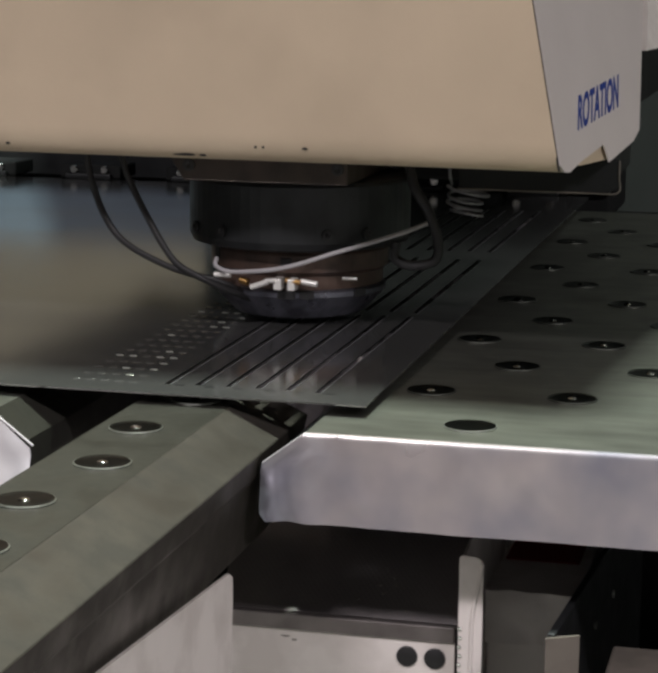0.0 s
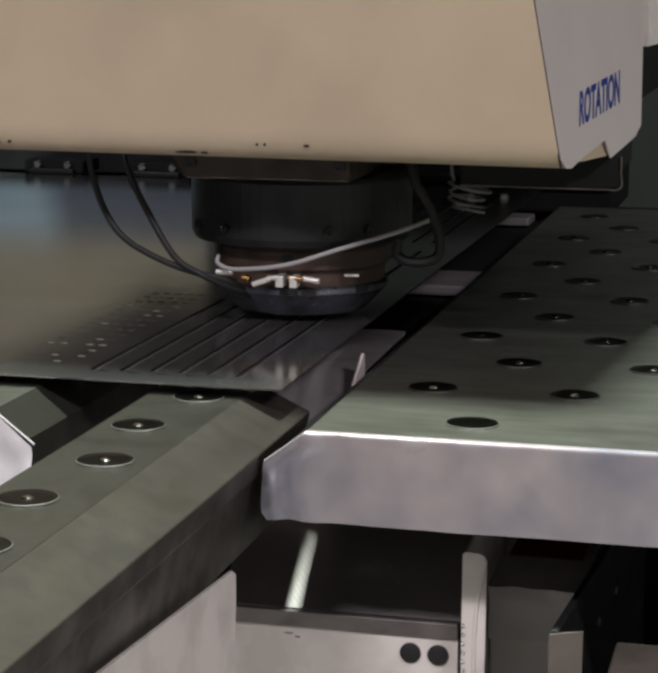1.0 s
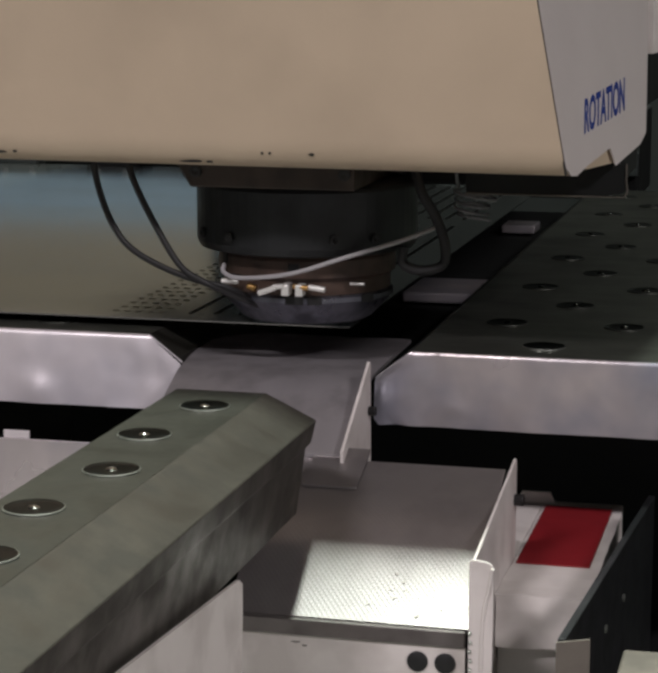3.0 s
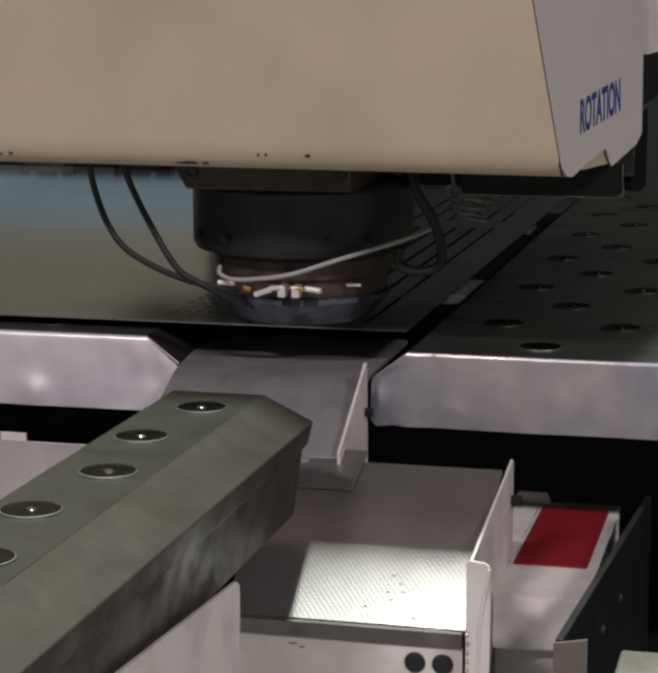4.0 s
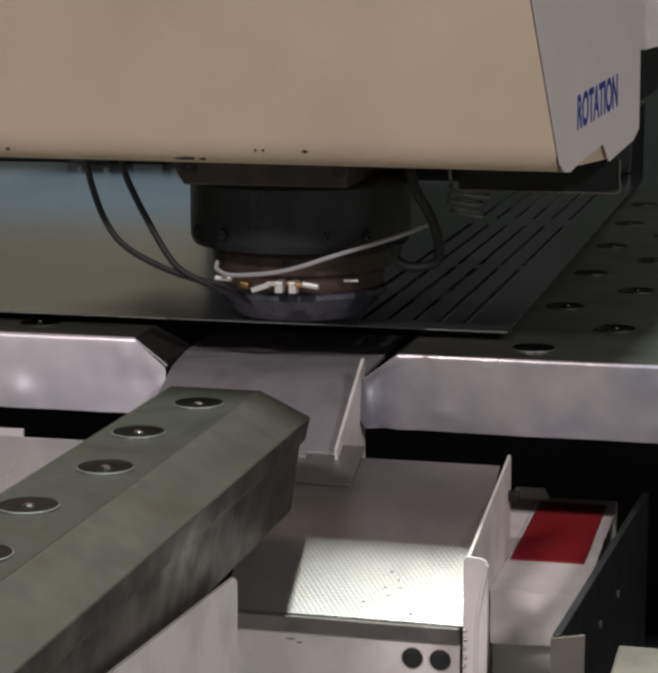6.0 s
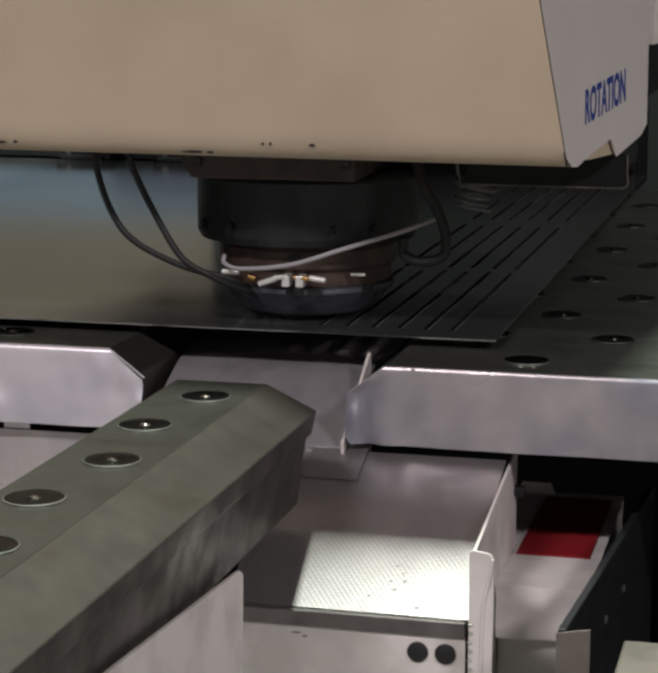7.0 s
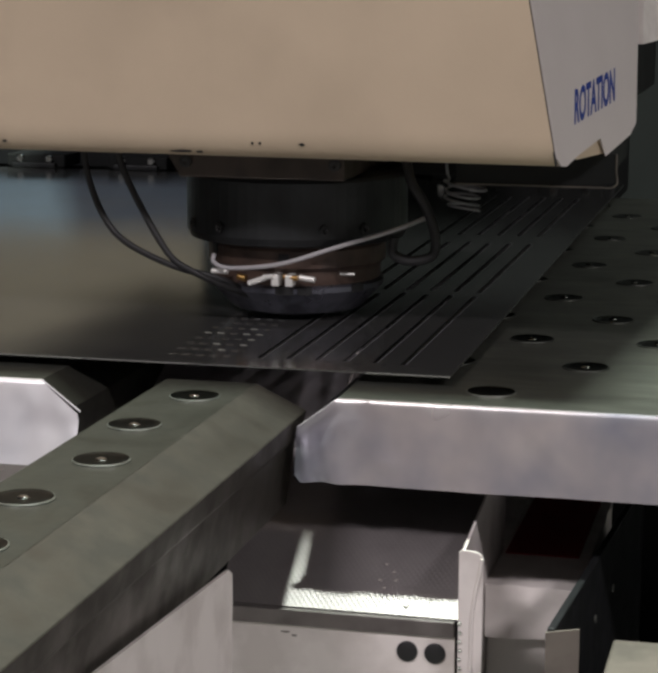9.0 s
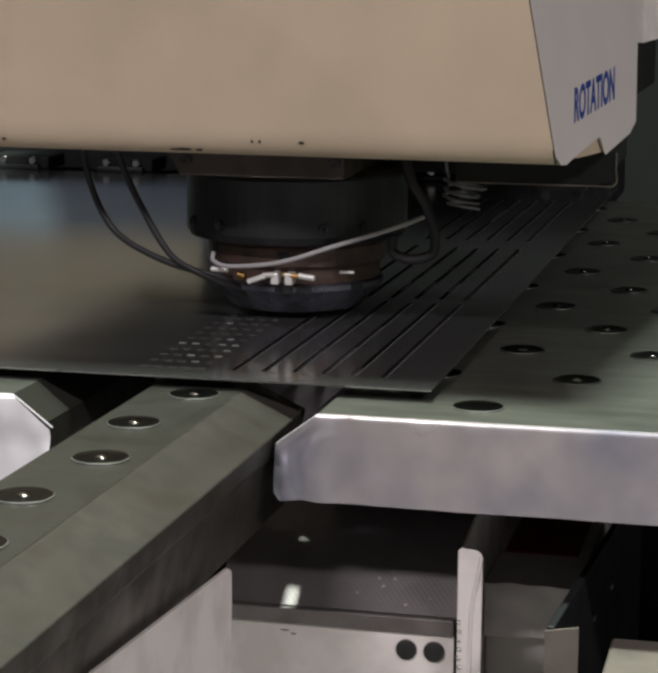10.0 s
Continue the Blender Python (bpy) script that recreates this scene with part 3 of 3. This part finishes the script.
# ---------------------------------------------------------------- hoses and fittings of the head
def head_lines():
    hx, hy = -0.551, 2.13

    def loc(pts):
        return [(x - hx, y - hy, z - TOP) for x, y, z in pts]
    part("hose", pipe(loc([(-0.757, 2.0, 1.115), (-0.752, 2.0, 1.075), (-0.735, 2.0, 1.030), (-0.709, 2.0, 1.001), (-0.656, 2.0, 0.977), (-0.610, 2.02, 0.962), (-0.59, 2.05, 0.945)]), 0.0036), BLACK, HEAD, "black hose", True)
    part("hose", pipe(loc([(-0.718, 2.0, 1.115), (-0.713, 2.0, 1.085), (-0.691, 2.0, 1.039), (-0.660, 2.0, 0.989), (-0.632, 2.0, 0.971), (-0.607, 2.02, 0.955), (-0.585, 2.05, 0.94)]), 0.0036), BLACK, HEAD, "black hose", True)
    part("air_tube", pipe(loc([(-0.622, 2.04, 0.985), (-0.619, 2.03, 0.978), (-0.597, 2.02, 0.974), (-0.539, 2.01, 0.982), (-0.482, 2.02, 1.0), (-0.421, 2.04, 1.019), (-0.39, 2.08, 1.03)]), 0.0024), TUBE, HEAD, "thin white air tube", True)
    part("cable_loop", pipe(loc([(-0.415, 2.06, 1.10), (-0.405, 2.05, 1.07), (-0.390, 2.05, 1.045), (-0.379, 2.05, 1.015), (-0.381, 2.05, 0.992), (-0.405, 2.05, 0.985), (-0.424, 2.05, 0.992), (-0.424, 2.05, 1.01)]), 0.0055), BLACK, HEAD, "black looped cable", True)
    coil = [(-0.386, 2.15, 1.105), (-0.385, 2.15, 1.075)]
    for k in range(29):
        a = 2 * math.pi * k / 8
        wob = 1.0 + 0.12 * math.sin(1.7 * k / 8 + 0.6)
        coil.append((-0.366 + 0.020 * wob * math.cos(a + 2.6) + 0.003 * math.sin(2.3 * k / 8), 2.15 + 0.022 * math.sin(a + 2.6),
                     1.060 - 0.0085 * k / 8 + 0.0032 * math.sin(a + 0.8 + 0.9 * math.sin(1.3 * k / 8))))
    part("coiled_tube", pipe(loc(coil), 0.0017, 8, 4), COIL, HEAD, "coiled clear plastic tube", True)


head_lines()


# ---------------------------------------------------------------- scrap chute
def chute():
    ob = thing("scrap_chute", -0.40, 1.80, 0.60, "bare steel scrap chute with white side guards", "chute")

    def P(x, y, z):
        return (x + 0.40, y - 1.80, z - 0.60)
    # flap
    prof, y, z = [], 1.712, 0.703
    for k in range(25):
        prof.append((y, z))
        turn = 39.0 - 20.0 / (1.0 + math.exp(-(k - 12.0) / 2.2))
        y, z = y + 0.0091 * math.cos(radians(turn)), z + 0.0091 * math.sin(radians(turn))
    low = [(y + 0.0018, z - 0.0026) for y, z in prof[::-1]]
    part("flap", prism([(y - 1.8, z - 0.6) for y, z in prof + low], "x", -0.12, 0.1132), FLAP, ob, "dimpled bare steel flap", True)
    # ramp up to the die, rounded at its top
    bm = bmesh.new()
    rows = []
    for y, z, cut in ((1.900, 0.8135, 0.0), (1.915, 0.821, 0.0), (1.950, 0.8400, 0.0), (1.985, 0.8550, 0.0), (2.010, 0.8635, -0.001), (2.030, 0.8678, -0.003),
                      (2.050, 0.8698, -0.005), (2.075, 0.8705, -0.008), (2.12, 0.8712, -0.013), (2.16, 0.8718, -0.017), (2.195, 0.8722, -0.015),
                      (2.220, 0.8725, -0.004), (2.236, 0.8727, 0.012), (2.246, 0.8728, 0.032), (2.250, 0.8729, 0.055)):
        pts = [(-0.27 + cut + (0.215 - cut) * i / 12, y - 1.8) for i in range(13)]
        rows.append([bm.verts.new((x, v, z - 0.6 + 0.0012 * noise.noise((x * 25, v * 9, 4.4)))) for x, v in pts])
    for a, b in zip(rows, rows[1:]):
        for i in range(12):
            bm.faces.new((a[i], a[i + 1], b[i + 1], b[i]))
    low = bmesh.ops.extrude_face_region(bm, geom=list(bm.faces))
    for v in low["geom"]:
        if isinstance(v, bmesh.types.BMVert):
            v.co.z -= 0.004
    part("ramp", bm, STEEL_RAMP, ob, "bare steel ramp", True)
    part("ramp_guard", prism([(1.888 - 1.8, 0.220), (2.010 - 1.8, 0.2905), (2.014 - 1.8, 0.2895), (2.020 - 1.8, 0.10), (1.898 - 1.8, 0.10)], "x", -0.054, -0.051), WHITE, ob, "white painted triangular guard")
    part("guard_knob", bar((-0.0508, 0.205, 0.238), (-0.043, 0.205, 0.238), 0.005, 12), BLACK, ob, "black bolt")
    tail = [(y + 0.0004, z + 0.0012) for y, z in prof[-7:]] + [(1.912, 0.8165)]
    part("ramp_lip", prism([(y - 1.8, z - 0.6) for y, z in tail + [(y + 0.0006, z + 0.0022) for y, z in tail[::-1]]], "x", -0.085, -0.028), FLAP, ob)
    part("front_panel", prism([(-0.115, 0.0865), (0.108, 0.0865), (0.108, -0.16), (-0.115, -0.16)], "y", -0.094, -0.090), WHITE, ob, "white painted front panel")
    part("edge_strip", box(-0.115, 0.108, -0.0965, -0.0895, 0.0868, 0.1025, 0.0012), STRIP, ob, "dull steel edge strip")
    for x in (0.064, 0.090):
        o = part("panel_hole", lathe([(0.0098, -0.001), (0.0098, 0.0012), (0.008, 0.0022), (0, 0.0024)], 24), BLACK, ob, "black rubber plug", True)
        o.matrix_basis = pose(x, -0.0945, 0.071, 90, 0, 0)
    part("side_guard", prism([(1.69 - 1.8, -0.15), (1.69 - 1.8, 0.165), (1.705 - 1.8, 0.172), (1.95 - 1.8, 0.209), (1.955 - 1.8, 0.205), (1.955 - 1.8, 0.06), (1.80 - 1.8, -0.15)], "x", 0.114, 0.117, 0.0008), WHITE, ob, "white painted side guard")
    part("guard_flange", prism([(0.114, -0.15), (0.114, 0.175), (0.117, 0.1775), (0.131, 0.176), (0.135, 0.1735), (0.1365, 0.169), (0.136, -0.15)], "y", -0.1125, -0.1105, 0.0008), WHITE, ob, "white folded guard edge")
    for k in range(7):
        part("weld_bead", lathe([(0, -0.0022), (0.0018, -0.001), (0.0022, 0.0), (0.0018, 0.001), (0, 0.0022)], 8, centre=(0.1155 + 0.0006 * (k % 2), -0.1135, 0.108 - 0.0085 * k)), RIM, ob, "shiny weld bead", True)
    part("rolled_edge", pipe([(0.1355, -0.1130, 0.170), (0.1330, -0.1130, 0.152), (0.1285, -0.1130, 0.128), (0.1265, -0.1130, 0.085), (0.1265, -0.1130, -0.10)], 0.0016, 8, 5), WHITE, ob, "bright rolled edge", True)
    scuff = random.Random(8)
    for sx, sz, sw in ((-0.052, 0.0800, 0.006), (-0.044, 0.0770, 0.004)):
        pts = [(sx + sw * (0.6 + 0.5 * scuff.random()) * math.cos(k * 0.785), sz + 0.0011 * (0.6 + 0.6 * scuff.random()) * math.sin(k * 0.785)) for k in range(8)]
        part("scuff", prism(pts, "y", -0.0945, -0.0938), GREY, ob, "grey scuff mark")
    for gx, gk in ((0.030, 4), (0.036, 3), (0.042, 5), (0.034, 6), (0.012, 2), (0.046, 4), (0.060, 1), (0.082, 2)):
        gy, gz = prof[gk]
        pts = [(0.0018 * (0.5 + scuff.random()) * math.cos(k * 1.047), 0.0018 * (0.5 + scuff.random()) * math.sin(k * 1.047)) for k in range(6)]
        part("grime_flake", prism(pts, "z", 0.0, 0.0004), GREY, ob, "dark flake of grime").matrix_basis = pose(gx, gy - 1.8 + 0.0006, gz - 0.6 + 0.0006, 38)
    part("inner_guard", prism([(1.22 - 1.8, 0.21), (1.55 - 1.8, 0.186), (1.56 - 1.8, 0.18), (1.56 - 1.8, 0.15), (1.53 - 1.8, -0.15), (1.22 - 1.8, -0.15)], "x", -0.064, -0.061), WHITE, ob, "white painted side guard")
    return ob


chute()


def sensor_box():
    ob = thing("sensor_box", -0.23, 1.85, 0.60, "white box with a red plate beside the chute", "machine box")
    bm = box(-0.052, 0.038, -0.03, 0.32, 0.052, 0.105)
    bmesh.ops.subdivide_edges(bm, edges=[e for e in bm.edges if abs(e.verts[0].co.y - e.verts[1].co.y) > 0.1], cuts=24, use_grid_fill=True)
    bmesh.ops.subdivide_edges(bm, edges=[e for e in bm.edges if abs(e.verts[0].co.x - e.verts[1].co.x) > 0.05], cuts=13, use_grid_fill=True)
    bmesh.ops.subdivide_edges(bm, edges=[e for e in bm.edges if abs(e.verts[0].co.z - e.verts[1].co.z) > 0.04], cuts=8, use_grid_fill=True)
    for v in bm.verts:
        front = min(1.0, max(0.0, (0.06 - v.co.y) / 0.05))
        v.co.y += 0.0065 * front * noise.noise((v.co.x * 38, v.co.y * 20, v.co.z * 34))
        v.co.z += 0.0022 * front * noise.noise((v.co.x * 45 + 5, v.co.y * 45, 2.0))
        v.co.x += 0.0020 * noise.noise((3.0, v.co.y * 30, v.co.z * 30))
    part("housing", bm, WHITE, ob, "white housing wrapped in creased film", True)
    part("red_plate", box(-0.048, 0.027, 0.075, 0.305, 0.1052, 0.1068, 0.0005), RED, ob, "red painted plate")
    part("lower_housing", box(-0.052, 0.030, -0.015, 0.3, -0.2, 0.0545, 0.002), WHITE, ob, "stained white lower housing")
    part("rear_plate", box(-0.085, 0.036, 0.3205, 0.335, 0.085, 0.1045, 0.002), WHITE, ob)
    part("left_plate", box(-0.085, -0.053, 0.115, 0.320, 0.085, 0.1045, 0.002), WHITE, ob)
    part("upright_tab", prism([(-0.085, 0.1046), (-0.040, 0.1046), (-0.046, 0.117), (-0.078, 0.117)], "y", 0.322, 0.326), WHITE, ob)
    part("guard_bolt", bar((-0.0535, 0.09, 0.168), (-0.043, 0.09, 0.168), 0.006, 12), BLACK, ob, "black bolt")
    return ob


sensor_box()


def side_rail():
    ob = thing("side_rail", -0.17, 1.8, 0.5, "dark steel rail beside the chute", "machine rail")
    plan = [(-0.0225, -0.214), (0.012, 0.28), (0.019, 0.28), (-0.0155, -0.214)]
    part("web", prism(plan, "z", -0.35, 0.245, 0.001), DARK, ob, "dark steel web")
    part("end_cap", prism([(-0.023, -0.218), (0.004, -0.203), (0.004, -0.2055), (-0.023, -0.2205)], "z", -0.35, 0.243), CASE, ob, "grey end plate")
    for k in range(3):
        o = part("rail_screw", lathe([(0.004, 0), (0.004, 0.002), (0, 0.0025)], 12), RIM, ob)
        o.matrix_basis = Matrix.Translation((-0.0088 + 0.0068 * k, -0.115 + 0.1 * k, 0.19)) @ pose(0, 0, 0, 90, 0, 86)
    return ob


def corner_box():
    ob = thing("corner_box", -0.02, 1.58, 0.5, "beige painted box beside the rail", "machine box")
    part("case", box(-0.125, 0.20, 0.0, 0.10, -0.2, 0.208, 0.003), CASE, ob)
    part("hinge", box(-0.137, -0.127, -0.004, 0.02, -0.2, 0.20, 0.002), BLACK, ob, "black hinge strip")
    return ob


corner_box()
side_rail()


def machine_base():
    ob = thing("machine_base", -0.6, 3.0, 0.0, "dark machine base under the sliding tables", "machine base")
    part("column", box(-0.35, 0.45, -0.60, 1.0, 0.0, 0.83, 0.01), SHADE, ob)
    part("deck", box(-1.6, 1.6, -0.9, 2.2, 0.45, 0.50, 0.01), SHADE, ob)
    for x0, x1, y0, y1 in ((0.03, 0.185, -0.25, -0.10), (0.044, 0.105, 0.58, 0.66)):
        part("inner_plate", box(x0, x1, y0, y1, 0.835, 0.850, 0.003), WORN_DIM_LIP, ob, "bare steel inner plate")
    part("panel_tab", box(-0.235, -0.205, -1.0795, -1.0765, 0.79, 0.8145, 0.001), LIP, ob)
    part("left_panel", box(-0.55, 0.0, -1.083, -1.08, 0.35, 0.806), WORN_DIM_LIP, ob, "bare sheet-steel panel")
    part("rear_frame", box(-4.4, -1.0, 2.2, 2.6, 0.0, 2.6, 0.02), FRAME, ob, "painted machine frame")
    # unseen tall block, added to give the sheet its dark reflection
    part("reflected_block", box(-0.99, 0.10, 2.1, 2.6, 0.0, 2.6, 0.02), SHADE, ob, "unseen dark block mirrored in the sheet")
    part("low_cabinet", box(0.11, 4.5, 1.9, 2.5, 0.0, 1.30, 0.02), SHADE, ob, "shade-dark low cabinet")
    return ob


machine_base()

# ---------------------------------------------------------------- motion
TABLE_Y = [
    (0.0, 1.606), (0.5, 1.605), (1.0, 1.603), (1.5, 1.605), (2.0, 1.604), (2.1, 1.606), (2.2, 1.63), (2.3, 1.69), (2.4, 1.78),
    (2.5, 1.846), (2.6, 1.93), (2.7, 1.99), (3.0, 2.028), (4.0, 2.029), (4.5, 2.028), (5.0, 2.025), (5.5, 2.015), (5.7, 2.01), (7.0, 1.893),
    (7.5, 1.840), (8.0, 1.802), (8.5, 1.766), (9.0, 1.732), (9.5, 1.699), (10.0, 1.659),
]
SHEET_X = [
    (0.0, -0.3721), (0.1, -0.3731), (0.2, -0.3821), (0.3, -0.3901), (0.4, -0.3951), (0.5, -0.3991), (0.9, -0.4356), (1.0, -0.4621), (1.5, -0.4956), (2.0, -0.5261), (2.6, -0.5211), (2.7, -0.5161),
    (3.8, -0.4351), (4.0, -0.4251), (4.5, -0.3886), (5.0, -0.3541), (5.5, -0.3141), (5.7, -0.3081), (6.8, -0.3161), (7.0, -0.3155), (7.5, -0.3241), (8.0, -0.3201), (9.0, -0.3171), (10.0, -0.3211),
]
SHEET_Y = [
    (0.0, 1.677), (0.5, 1.675), (0.9, 1.686), (1.0, 1.711), (1.5, 1.707), (2.0, 1.692), (2.1, 1.694), (2.2, 1.718), (2.3, 1.778), (2.4, 1.868),
    (2.5, 1.933), (2.6, 1.998), (2.7, 2.058), (3.0, 2.098), (4.0, 2.098), (4.5, 2.098), (5.0, 2.098), (5.5, 2.108), (5.7, 2.106), (7.0, 2.003), (7.5, 1.956), (8.0, 1.903), (8.5, 1.853), (9.0, 1.806), (9.5, 1.772), (10.0, 1.732),
]


def at(rows, t):
    for (a, u), (b, v) in zip(rows, rows[1:]):
        if a <= t <= b:
            return u + (v - u) * (t - a) / (b - a)
    return rows[-1][1]


def motions():
    for ob in (TABLE_R, TABLE_L):
        x, z, dy = ob.location.x, ob.location.z, ob.location.y - 1.606
        if ob is TABLE_L:       # its lead over the other table grows as they draw back
            walk(ob, [(t, pose(x + 0.030 * (2.028 - y), y + dy + 0.010 + 0.055 * (y - 1.70), z)) for t, y in TABLE_Y])
        else:
            walk(ob, [(t, pose(x, y + dy, z)) for t, y in TABLE_Y])
    walk(CARRIAGE, [(t, pose(CARRIAGE.location.x, y + 3.60 - 1.677, TOP)) for t, y in SHEET_Y])
    times = sorted({t for t, _ in SHEET_Y} | {t for t, _ in SHEET_X})
    for ob in (PLATE, *CLAMPS):
        dx, dy, z = ob.location.x + 0.378, ob.location.y - 1.699, ob.location.z
        walk(ob, [(t, pose(at(SHEET_X, t) + dx, at(SHEET_Y, t) + dy, z)) for t in times])


motions()
